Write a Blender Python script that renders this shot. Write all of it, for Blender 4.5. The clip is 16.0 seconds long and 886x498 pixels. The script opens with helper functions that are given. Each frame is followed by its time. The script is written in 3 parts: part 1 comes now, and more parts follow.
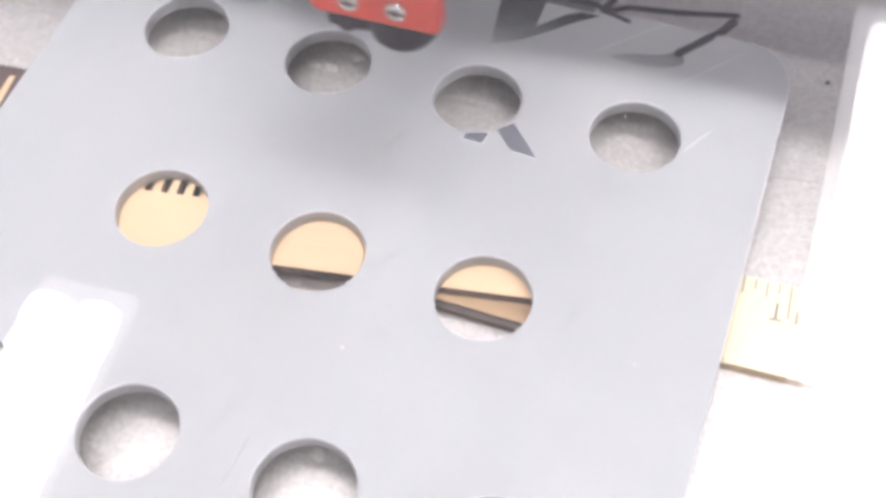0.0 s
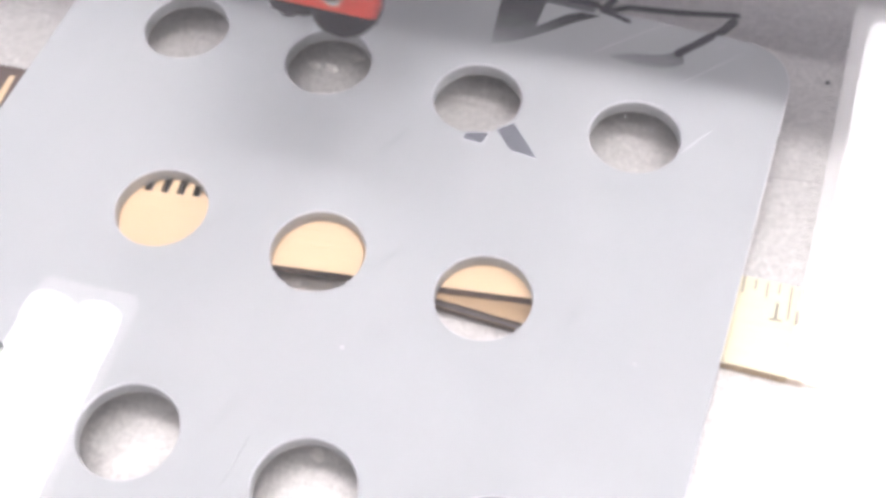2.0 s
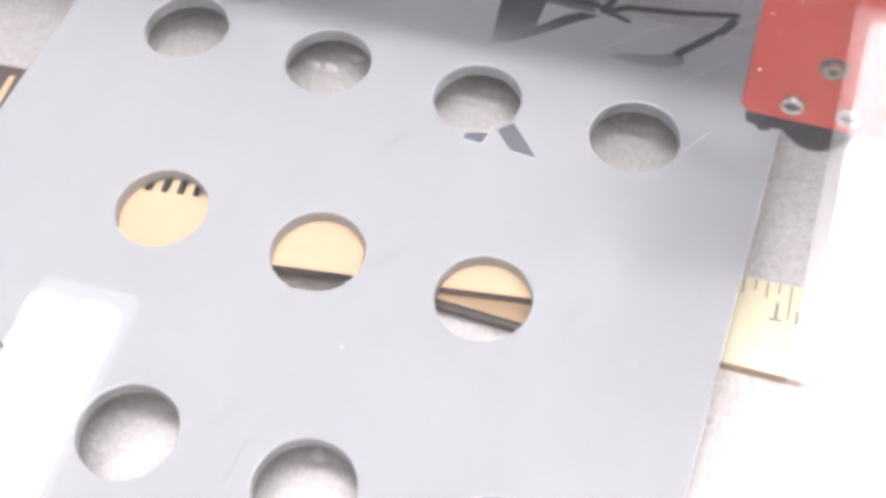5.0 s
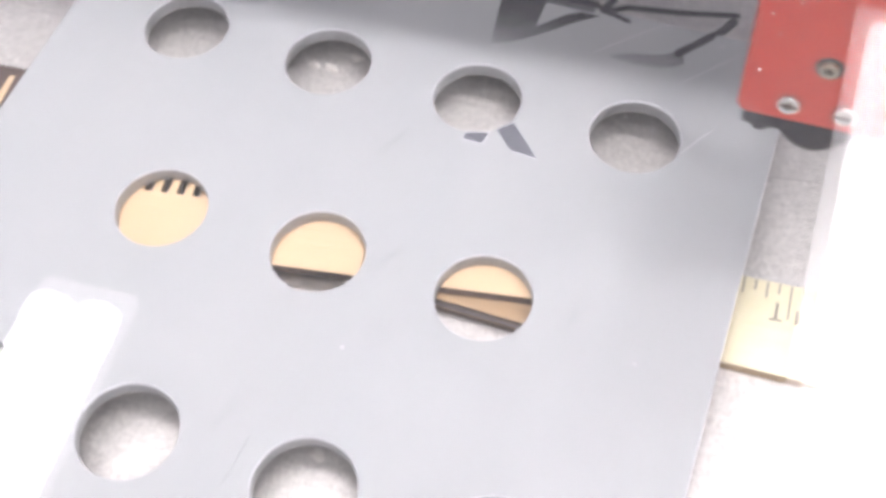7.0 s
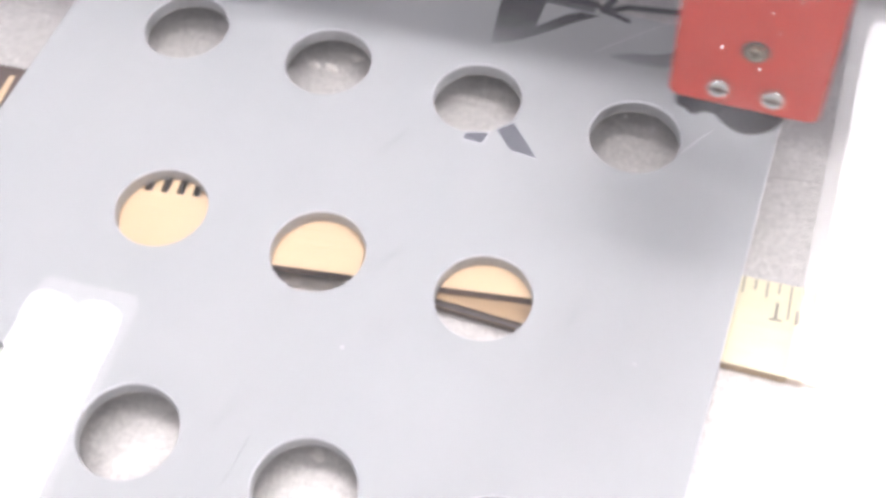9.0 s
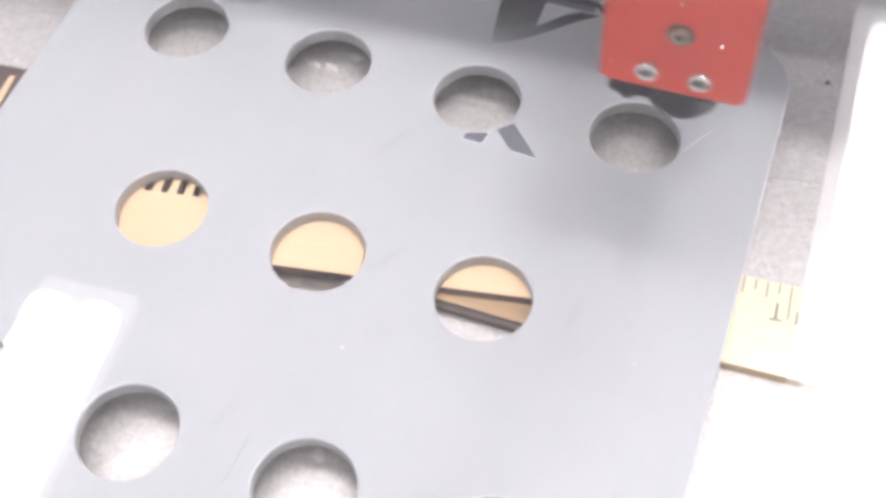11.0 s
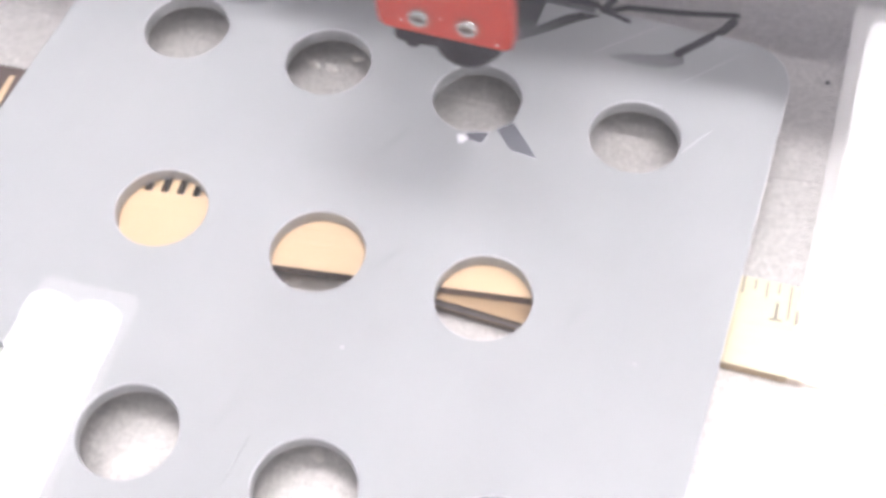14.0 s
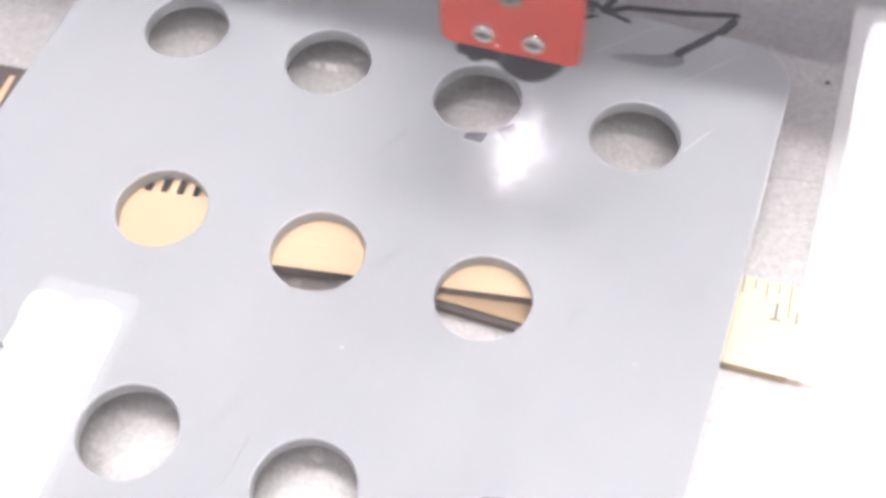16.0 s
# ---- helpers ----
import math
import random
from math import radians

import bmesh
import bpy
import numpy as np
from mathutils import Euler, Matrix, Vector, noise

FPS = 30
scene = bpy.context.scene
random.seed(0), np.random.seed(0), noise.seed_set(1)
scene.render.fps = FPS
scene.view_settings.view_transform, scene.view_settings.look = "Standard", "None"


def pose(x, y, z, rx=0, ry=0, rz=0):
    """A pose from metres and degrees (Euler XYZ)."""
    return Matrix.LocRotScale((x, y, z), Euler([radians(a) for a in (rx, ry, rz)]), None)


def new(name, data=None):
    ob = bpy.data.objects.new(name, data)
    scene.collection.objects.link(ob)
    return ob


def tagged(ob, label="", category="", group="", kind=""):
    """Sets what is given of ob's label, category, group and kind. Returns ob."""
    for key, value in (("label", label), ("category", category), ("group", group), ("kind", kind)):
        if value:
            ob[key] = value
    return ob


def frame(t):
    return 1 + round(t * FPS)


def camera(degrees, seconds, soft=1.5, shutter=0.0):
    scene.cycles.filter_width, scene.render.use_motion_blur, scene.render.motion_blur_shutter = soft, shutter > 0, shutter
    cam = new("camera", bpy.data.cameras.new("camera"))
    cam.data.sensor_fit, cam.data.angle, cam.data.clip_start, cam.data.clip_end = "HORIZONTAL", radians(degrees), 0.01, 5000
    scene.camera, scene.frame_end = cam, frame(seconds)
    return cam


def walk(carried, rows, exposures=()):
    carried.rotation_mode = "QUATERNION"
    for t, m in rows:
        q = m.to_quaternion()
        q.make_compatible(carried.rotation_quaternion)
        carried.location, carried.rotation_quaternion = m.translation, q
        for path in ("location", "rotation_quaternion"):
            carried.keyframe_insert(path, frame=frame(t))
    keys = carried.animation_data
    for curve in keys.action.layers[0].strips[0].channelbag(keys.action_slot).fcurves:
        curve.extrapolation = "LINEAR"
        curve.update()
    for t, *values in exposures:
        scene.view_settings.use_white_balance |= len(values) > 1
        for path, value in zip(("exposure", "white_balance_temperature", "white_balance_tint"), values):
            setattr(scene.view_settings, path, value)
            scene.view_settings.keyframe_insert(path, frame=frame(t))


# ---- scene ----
cam = camera(39.6, 16.0, soft=3.9, shutter=0.35)
EYE = pose(0.16516, -0.21604, 0.26567, 33.69, 1.78, 19.27)
walk(cam, [(0.0, EYE), (16.0, EYE)])

mm = 0.001
LID_Z = 0.150
CEIL_Z = 1.600
BED_Z = -0.0142
PLATE_T = 0.00467

# ---- world: a dim, closed room ----
world = bpy.data.worlds.new("room_air")
scene.world = world
world.use_nodes = True
world.node_tree.nodes["Background"].inputs[0].default_value = (0.8, 0.82, 0.86, 1)
world.node_tree.nodes["Background"].inputs[1].default_value = 0.05
TUBE_POWER = 39.3


# ---- materials ----
def mat(name, base=(0.5, 0.5, 0.5), rough=0.5, metal=0.0, spec=0.5):
    m = bpy.data.materials.new(name)
    m.use_nodes = True
    b = m.node_tree.nodes["Principled BSDF"]
    b.inputs["Base Color"].default_value = (*base, 1)
    b.inputs["Roughness"].default_value = rough
    b.inputs["Metallic"].default_value = metal
    b.inputs["Specular IOR Level"].default_value = spec
    return m


def node(m, kind):
    return m.node_tree.nodes.new(kind)


def link(m, a, b):
    m.node_tree.links.new(a, b)


def coords(m, scale=(1, 1, 1), turn=0.0):
    tc, mp = node(m, "ShaderNodeTexCoord"), node(m, "ShaderNodeMapping")
    mp.inputs["Scale"].default_value = scale
    mp.inputs["Rotation"].default_value = (0, 0, turn)
    link(m, tc.outputs["Object"], mp.inputs["Vector"])
    return mp.outputs["Vector"]


def noise_of(m, vec, scale, detail=4.0, rough=0.6):
    n = node(m, "ShaderNodeTexNoise")
    n.inputs["Scale"].default_value, n.inputs["Detail"].default_value, n.inputs["Roughness"].default_value = scale, detail, rough
    link(m, vec, n.inputs["Vector"])
    return n.outputs["Fac"]


def ramp(m, fac, stops):
    r = node(m, "ShaderNodeValToRGB")
    while len(r.color_ramp.elements) < len(stops):
        r.color_ramp.elements.new(0.5)
    for e, (at, col) in zip(r.color_ramp.elements, stops):
        e.position, e.color = at, (*col, 1)
    link(m, fac, r.inputs["Fac"])
    return r.outputs["Color"]


def blend(m, fac, a, b, how="MIX"):
    x = node(m, "ShaderNodeMix")
    x.data_type, x.blend_type = "RGBA", how
    for value, sock in ((fac, x.inputs[0]), (a, x.inputs[6]), (b, x.inputs[7])):
        if isinstance(value, (int, float)):
            sock.default_value = value
        elif isinstance(value, tuple):
            sock.default_value = (*value, 1)
        else:
            link(m, value, sock)
    return x.outputs[2]


def span(m, fac, lo, hi):
    r = node(m, "ShaderNodeMapRange")
    r.inputs["To Min"].default_value, r.inputs["To Max"].default_value = lo, hi
    r.inputs["From Min"].default_value, r.inputs["From Max"].default_value = 0.15, 0.85
    r.interpolation_type = "SMOOTHSTEP"
    link(m, fac, r.inputs["Value"])
    return r.outputs[0]


def finish(m, color=None, rough=None, height=None, strength=0.2, distance=0.0003):
    b = m.node_tree.nodes["Principled BSDF"]
    if color is not None:
        link(m, color, b.inputs["Base Color"])
    if rough is not None:
        link(m, rough, b.inputs["Roughness"])
    if height is not None:
        bump = node(m, "ShaderNodeBump")
        bump.inputs["Strength"].default_value, bump.inputs["Distance"].default_value = strength, distance
        link(m, height, bump.inputs["Height"])
        link(m, bump.outputs[0], b.inputs["Normal"])
    return m


def make_sheet_mat():
    m = mat("grey_acrylic", rough=0.42, spec=0.16)
    v = coords(m)
    cloud = noise_of(m, v, 14, 3)
    stain = noise_of(m, coords(m, (22, 9, 9), 0.5), 1.0, 4, 0.65)
    fine = noise_of(m, v, 900, 2)
    col = ramp(m, cloud, [(0.2, (0.43, 0.445, 0.445)), (0.8, (0.465, 0.48, 0.48))])
    col = blend(m, 0.35, col, ramp(m, stain, [(0.35, (0.405, 0.425, 0.435)), (0.5, (0.45, 0.462, 0.465)), (0.66, (0.49, 0.495, 0.495))]))
    col = blend(m, 0.10, col, ramp(m, fine, [(0.35, (0.40, 0.40, 0.42)), (0.65, (0.6, 0.6, 0.62))]))
    return finish(m, col, None, fine, 0.02)


def make_bed_mat():
    m = mat("worn_bed_metal", rough=0.45, metal=0.4)
    v = coords(m)
    big = noise_of(m, v, 18, 4)
    speck = noise_of(m, v, 800, 3, 0.75)
    long = noise_of(m, coords(m, (70, 1100, 60), 0.05), 1.0, 3)
    col = ramp(m, big, [(0.3, (0.62, 0.597, 0.565)), (0.7, (0.72, 0.697, 0.655))])
    col = blend(m, 0.52, col, ramp(m, speck, [(0.36, (0.40, 0.38, 0.365)), (0.64, (0.82, 0.79, 0.74))]))
    col = blend(m, 0.08, col, ramp(m, long, [(0.35, (0.25, 0.24, 0.25)), (0.65, (0.8, 0.8, 0.8))]))
    return finish(m, col, span(m, speck, 0.36, 0.56), speck, 0.25, 0.0001)


def make_wood_mat(name, light, dark, turn=0.0):
    m = mat(name, rough=0.55)
    v = coords(m, (40, 900, 200), turn)
    grain = noise_of(m, v, 1.0, 5, 0.6)
    blot = noise_of(m, coords(m), 120, 3)
    col = ramp(m, grain, [(0.35, dark), (0.6, light)])
    col = blend(m, 0.2, col, ramp(m, blot, [(0.3, dark), (0.7, light)]))
    return finish(m, col, None, grain, 0.15, 0.0001)


def make_mottled(name, a, b, rough, metal=0.0, scale=200.0, lo=0.8, hi=1.2, bump=0.1):
    m = mat(name, rough=rough, metal=metal)
    v = coords(m)
    n = noise_of(m, v, scale, 4)
    n2 = noise_of(m, v, scale * 0.1, 3)
    col = blend(m, 0.5, ramp(m, n, [(0.35, a), (0.65, b)]), ramp(m, n2, [(0.35, a), (0.65, b)]))
    return finish(m, col, span(m, n, rough * lo, min(1.0, rough * hi)), n, bump, 0.0001)


def make_dull(*args):
    m = make_mottled(*args)
    m.node_tree.nodes["Principled BSDF"].inputs["Specular IOR Level"].default_value = 0.15
    return m


def make_pane_mat():
    m = bpy.data.materials.new("dusty_clear_acrylic")
    m.use_nodes = True
    nt = m.node_tree
    nt.nodes.clear()
    out = node(m, "ShaderNodeOutputMaterial")
    clear, gloss, dust = node(m, "ShaderNodeBsdfTransparent"), node(m, "ShaderNodeBsdfGlossy"), node(m, "ShaderNodeBsdfDiffuse")
    clear.inputs[0].default_value = (0.985, 0.985, 0.99, 1)
    gloss.inputs["Roughness"].default_value = 0.02
    dust.inputs[0].default_value = (0.8, 0.79, 0.8, 1)
    weight, power, scaled = node(m, "ShaderNodeLayerWeight"), node(m, "ShaderNodeMath"), node(m, "ShaderNodeMath")
    power.operation, scaled.operation = "POWER", "MULTIPLY_ADD"
    power.inputs[1].default_value, scaled.inputs[1].default_value, scaled.inputs[2].default_value = 5.0, 0.96, 0.038
    link(m, weight.outputs["Facing"], power.inputs[0])
    link(m, power.outputs[0], scaled.inputs[0])
    a, b = node(m, "ShaderNodeMixShader"), node(m, "ShaderNodeMixShader")
    # Dust film; its even pale veil also puts in the overall glare.
    film = noise_of(m, coords(m), 25, 4)
    link(m, span(m, film, 0.012, 0.024), a.inputs[0])
    link(m, clear.outputs[0], a.inputs[1])
    link(m, dust.outputs[0], a.inputs[2])
    link(m, scaled.outputs[0], b.inputs[0])
    link(m, a.outputs[0], b.inputs[1])
    link(m, gloss.outputs[0], b.inputs[2])
    link(m, b.outputs[0], out.inputs[0])
    return m


def make_glow(name, color, strength, share=1.0):
    m = bpy.data.materials.new(name)
    m.use_nodes = True
    m.node_tree.nodes.clear()
    out, em = node(m, "ShaderNodeOutputMaterial"), node(m, "ShaderNodeEmission")
    em.inputs[0].default_value, em.inputs[1].default_value = (*color, 1), strength
    if share < 1.0:
        both, clear = node(m, "ShaderNodeAddShader"), node(m, "ShaderNodeBsdfTransparent")
        em.inputs[1].default_value = strength * share
        link(m, clear.outputs[0], both.inputs[0])
        link(m, em.outputs[0], both.inputs[1])
        link(m, both.outputs[0], out.inputs[0])
    else:
        link(m, em.outputs[0], out.inputs[0])
    return m


def make_veil(name, color, cover):
    """Thin pale dirt that lets most of what lies under it show."""
    m = bpy.data.materials.new(name)
    m.use_nodes = True
    m.node_tree.nodes.clear()
    out, mix = node(m, "ShaderNodeOutputMaterial"), node(m, "ShaderNodeMixShader")
    clear, dirt = node(m, "ShaderNodeBsdfTransparent"), node(m, "ShaderNodeBsdfDiffuse")
    dirt.inputs[0].default_value = (*color, 1)
    link(m, span(m, noise_of(m, coords(m), 700, 3), cover * 0.8, min(1.0, cover * 1.2)), mix.inputs[0])
    link(m, clear.outputs[0], mix.inputs[1])
    link(m, dirt.outputs[0], mix.inputs[2])
    link(m, mix.outputs[0], out.inputs[0])
    return m


def make_plume(puffs):
    """Glowing vapour: puffs of (x, y, radius, stretch x, stretch y, glow), in millimetres, each brightest in its middle, broken up by turbulence."""
    m = make_glow("spark_plume", (1.0, 0.86, 0.94), 1.0, 0.99)
    em = next(n for n in m.node_tree.nodes if n.type == "EMISSION")
    warp = node(m, "ShaderNodeTexNoise")
    warp.inputs["Scale"].default_value, warp.inputs["Detail"].default_value = 260.0, 4.0
    base = coords(m)
    link(m, base, warp.inputs["Vector"])
    bend = node(m, "ShaderNodeVectorMath")
    bend.operation = "MULTIPLY_ADD"
    bend.inputs[1].default_value = (0.005, 0.005, 0.0)
    link(m, warp.outputs["Color"], bend.inputs[0])
    link(m, base, bend.inputs[2])
    total = None
    for x, y, r, sx, sy, glow in puffs:
        mp, ball, power, gain = (node(m, k) for k in ("ShaderNodeMapping", "ShaderNodeTexGradient", "ShaderNodeMath", "ShaderNodeMath"))
        k = 1000.0 / r
        mp.inputs["Scale"].default_value = (k / sx, k / sy, 0.0)
        mp.inputs["Location"].default_value = (-(x / 1000 + 0.0025) * k / sx, -(y / 1000 + 0.0025) * k / sy, 0.0)
        ball.gradient_type, power.operation, gain.operation = "SPHERICAL", "POWER", "MULTIPLY_ADD"
        power.inputs[1].default_value, gain.inputs[1].default_value, gain.inputs[2].default_value = 2.2, glow, 0.0
        link(m, bend.outputs[0], mp.inputs["Vector"])
        link(m, mp.outputs[0], ball.inputs[0])
        link(m, ball.outputs["Fac"], power.inputs[0])
        link(m, power.outputs[0], gain.inputs[0])
        if total is not None:
            link(m, total, gain.inputs[2])
        total = gain.outputs[0]
    link(m, total, em.inputs[1])
    return m


M_SHEET = make_sheet_mat()
M_BED = make_bed_mat()
M_WOOD = make_wood_mat("birch_face", (0.77, 0.58, 0.365), (0.71, 0.51, 0.305), 0.16)
# Darker copy of the birch: the shade under the strip is painted in.
M_WOOD_SHADED = make_wood_mat("birch_face_shaded", (0.50, 0.345, 0.19), (0.36, 0.235, 0.125))
M_RULER = make_wood_mat("ruler_face", (0.90, 0.83, 0.60), (0.85, 0.76, 0.50))
M_CHAR = make_mottled("charred_edge", (0.055, 0.042, 0.040), (0.24, 0.175, 0.145), 0.8, 0, 330)
M_EDGE = make_mottled("scorched_edge", (0.34, 0.24, 0.14), (0.60, 0.46, 0.29), 0.75, 0, 700)
M_EDGE_GREY = make_mottled("grey_scorched_edge", (0.22, 0.19, 0.19), (0.40, 0.35, 0.34), 0.8, 0, 500)
M_RED = make_mottled("red_paint", (0.66, 0.046, 0.018), (0.74, 0.062, 0.028), 0.42, 0, 250)
M_BLACK = make_dull("black_anodised", (0.014, 0.010, 0.016), (0.032, 0.025, 0.036), 0.5, 0, 400)
M_STEEL = make_mottled("bright_steel", (0.62, 0.60, 0.56), (0.78, 0.76, 0.72), 0.22, 1.0, 900)
M_BRASS = make_mottled("dull_steel", (0.30, 0.26, 0.19), (0.46, 0.42, 0.33), 0.35, 1.0, 900)
# Dark gantry reflection painted as flat strokes; the first colour also fills the pit.
M_REFLECTION_PIT = make_dull("dark_reflection_and_pit", (0.018, 0.016, 0.024), (0.05, 0.045, 0.06), 0.6, 0, 500)
M_REFLECTION_MID = make_dull("mid_reflection", (0.07, 0.068, 0.08), (0.16, 0.16, 0.175), 0.5, 0, 200)
M_SEAM = make_mottled("seam_grime", (0.36, 0.33, 0.33), (0.55, 0.52, 0.50), 0.7, 0, 900)
# Char made darker still, with the shade under the sheet painted in.
M_CHAR_SHADED = make_mottled("char_and_shade", (0.045, 0.032, 0.030), (0.15, 0.105, 0.085), 0.85, 0, 500)
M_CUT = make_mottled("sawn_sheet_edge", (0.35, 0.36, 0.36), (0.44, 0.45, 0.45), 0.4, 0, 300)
# Paler than the sheet: the rim highlight is painted on the bevels.
M_RIM = make_mottled("pale_rim_highlight", (0.60, 0.61, 0.63), (0.68, 0.69, 0.71), 0.2, 0, 600)
M_CRUMB = make_mottled("pale_crumb", (0.62, 0.59, 0.54), (0.78, 0.75, 0.70), 0.35, 0, 900)
M_PRINT = make_mottled("faded_print", (0.17, 0.15, 0.12), (0.36, 0.31, 0.23), 0.7, 0, 900)
M_ENGRAVED = make_mottled("engraved_floor", (0.10, 0.105, 0.125), (0.155, 0.16, 0.185), 0.7, 0, 900)
M_BURR = make_mottled("pale_burr", (0.7, 0.71, 0.73), (0.8, 0.8, 0.82), 0.5, 0, 900)
M_CABINET = make_mottled("grey_cabinet_paint", (0.72, 0.73, 0.78), (0.78, 0.79, 0.83), 0.5, 0, 60)
M_DARKRAIL = make_mottled("dark_rail", (0.19, 0.18, 0.24), (0.25, 0.24, 0.31), 0.5, 0.0, 90)
M_WALL = make_mottled("white_wall_paint", (0.61, 0.62, 0.645), (0.69, 0.70, 0.725), 0.8, 0, 6)
M_FLOOR = make_mottled("grey_floor", (0.2, 0.2, 0.21), (0.28, 0.28, 0.28), 0.6, 0, 12)
M_PANE = make_pane_mat()

M_DUST = make_mottled("pale_dust", (0.46, 0.45, 0.47), (0.62, 0.61, 0.63), 0.9, 0, 900)
M_SCRATCH = make_veil("pale_scratch", (0.85, 0.84, 0.86), 0.2)
def make_smudge(radius, cover):
    """A greasy patch that thins out towards its rim."""
    m = make_veil("greasy_smudge", (0.86, 0.87, 0.88), cover)
    mix = next(n for n in m.node_tree.nodes if n.type == "MIX_SHADER")
    ball = node(m, "ShaderNodeTexGradient")
    ball.gradient_type = "SPHERICAL"
    link(m, coords(m, (1 / radius,) * 3), ball.inputs[0])
    times = node(m, "ShaderNodeMath")
    times.operation = "MULTIPLY"
    link(m, ball.outputs["Fac"], times.inputs[0])
    link(m, span(m, noise_of(m, coords(m), 160, 3), 0.0, cover * 2), times.inputs[1])
    link(m, times.outputs[0], mix.inputs[0])
    return m


def make_faded_reflection(low, high, cover):
    """Painted dark reflection that thins out from one end of the patch to the other."""
    m = make_veil("thinning_reflection", (0.035, 0.033, 0.045), cover)
    mix = next(n for n in m.node_tree.nodes if n.type == "MIX_SHADER")
    tc, cut = node(m, "ShaderNodeTexCoord"), node(m, "ShaderNodeSeparateXYZ")
    link(m, tc.outputs["Object"], cut.inputs[0])
    fade, times = node(m, "ShaderNodeMapRange"), node(m, "ShaderNodeMath")
    fade.inputs["From Min"].default_value, fade.inputs["From Max"].default_value = low, high
    link(m, cut.outputs["Y"], fade.inputs["Value"])
    times.operation = "MULTIPLY"
    link(m, fade.outputs[0], times.inputs[0])
    link(m, span(m, noise_of(m, coords(m), 220, 3), cover * 0.8, min(1.0, cover * 1.2)), times.inputs[1])
    link(m, times.outputs[0], mix.inputs[0])
    return m


M_REFLECTION_FADED = [make_faded_reflection(0.020, 0.043, 0.6), make_faded_reflection(0.0235, 0.040, 0.42)]
M_SMUDGE = [make_smudge(0.0042, 0.055), make_smudge(0.0062, 0.065)]
M_TUBE = make_glow("lit_diffuser", (1.0, 0.953, 0.988), TUBE_POWER)
M_PANEL = make_glow("lit_opal_panel", (1.0, 0.955, 0.99), TUBE_POWER * 0.37)
M_TUBE_EDGE = make_glow("dim_edge_glow", (1.0, 0.95, 0.985), TUBE_POWER * 0.12)
M_TUBE_END = make_glow("glowing_reflector", (1.0, 0.95, 0.98), TUBE_POWER * 0.055)
M_HOUSING = make_mottled("white_enamel", (0.75, 0.75, 0.75), (0.82, 0.82, 0.82), 0.4, 0, 20)
M_SPARK = make_glow("spark_core", (1.0, 0.93, 0.98), 7.0)
M_STREAK = make_glow("spark_streak", (1.0, 0.9, 0.96), 1.6)


# ---- mesh helpers ----
def part(name, bm, material, parent=None, label=""):
    me = bpy.data.meshes.new(name)
    bm.to_mesh(me)
    bm.free()
    for x in material if isinstance(material, (list, tuple)) else (material,):
        me.materials.append(x)
    ob = new(name, me)
    ob.parent = parent
    return tagged(ob, label)


def smooth(ob, angle=40):
    for poly in ob.data.polygons:
        poly.use_smooth = True
    ob.data.set_sharp_from_angle(angle=radians(angle))
    return ob


def box(x0, x1, y0, y1, z0, z1, bevel=0.0, seg=2, bm=None):
    """A box between two corners, in metres, with rounded edges."""
    own = bmesh.new()
    bmesh.ops.create_cube(own, size=1.0)
    for v in own.verts:
        v.co = ((x0 + x1) / 2 + v.co.x * (x1 - x0), (y0 + y1) / 2 + v.co.y * (y1 - y0), (z0 + z1) / 2 + v.co.z * (z1 - z0))
    if bevel:
        bmesh.ops.bevel(own, geom=own.edges[:], offset=bevel, segments=seg, affect="EDGES", profile=0.5)
    if bm is None:
        return own
    me = bpy.data.meshes.new("tmp")
    own.to_mesh(me)
    own.free()
    bm.from_mesh(me)
    bpy.data.meshes.remove(me)
    return bm


def prism(points, z0, z1, side=0, bm=None):
    """A flat shape of (x, y) points in metres, drawn up from z0 to z1. side: the material slot of its edge faces."""
    bm = bm or bmesh.new()
    lo = [bm.verts.new((x, y, z0)) for x, y in points]
    hi = [bm.verts.new((x, y, z1)) for x, y in points]
    bm.faces.new(lo[::-1])
    bm.faces.new(hi)
    n = len(points)
    for i in range(n):
        f = bm.faces.new((lo[i], lo[(i + 1) % n], hi[(i + 1) % n], hi[i]))
        f.material_index = side
    bmesh.ops.recalc_face_normals(bm, faces=bm.faces[:])
    return bm


def lathe(profile, steps=32, bm=None, axis="z"):
    """Turns (radius, height) pairs, from bottom to top, about an upright axis."""
    bm = bm or bmesh.new()
    rings = []
    for r, h in profile:
        ring = []
        for i in range(steps):
            a = 2 * math.pi * i / steps
            c = (r * math.cos(a), r * math.sin(a), h) if axis == "z" else (r * math.cos(a), -h, r * math.sin(a))
            ring.append(bm.verts.new(c))
        rings.append(ring)
    for a, b in zip(rings, rings[1:]):
        for i in range(steps):
            j = (i + 1) % steps
            bm.faces.new((a[i], a[j], b[j], b[i]))
    bm.faces.new(rings[0][::-1])
    bm.faces.new(rings[-1])
    bmesh.ops.recalc_face_normals(bm, faces=bm.faces[:])
    return bm


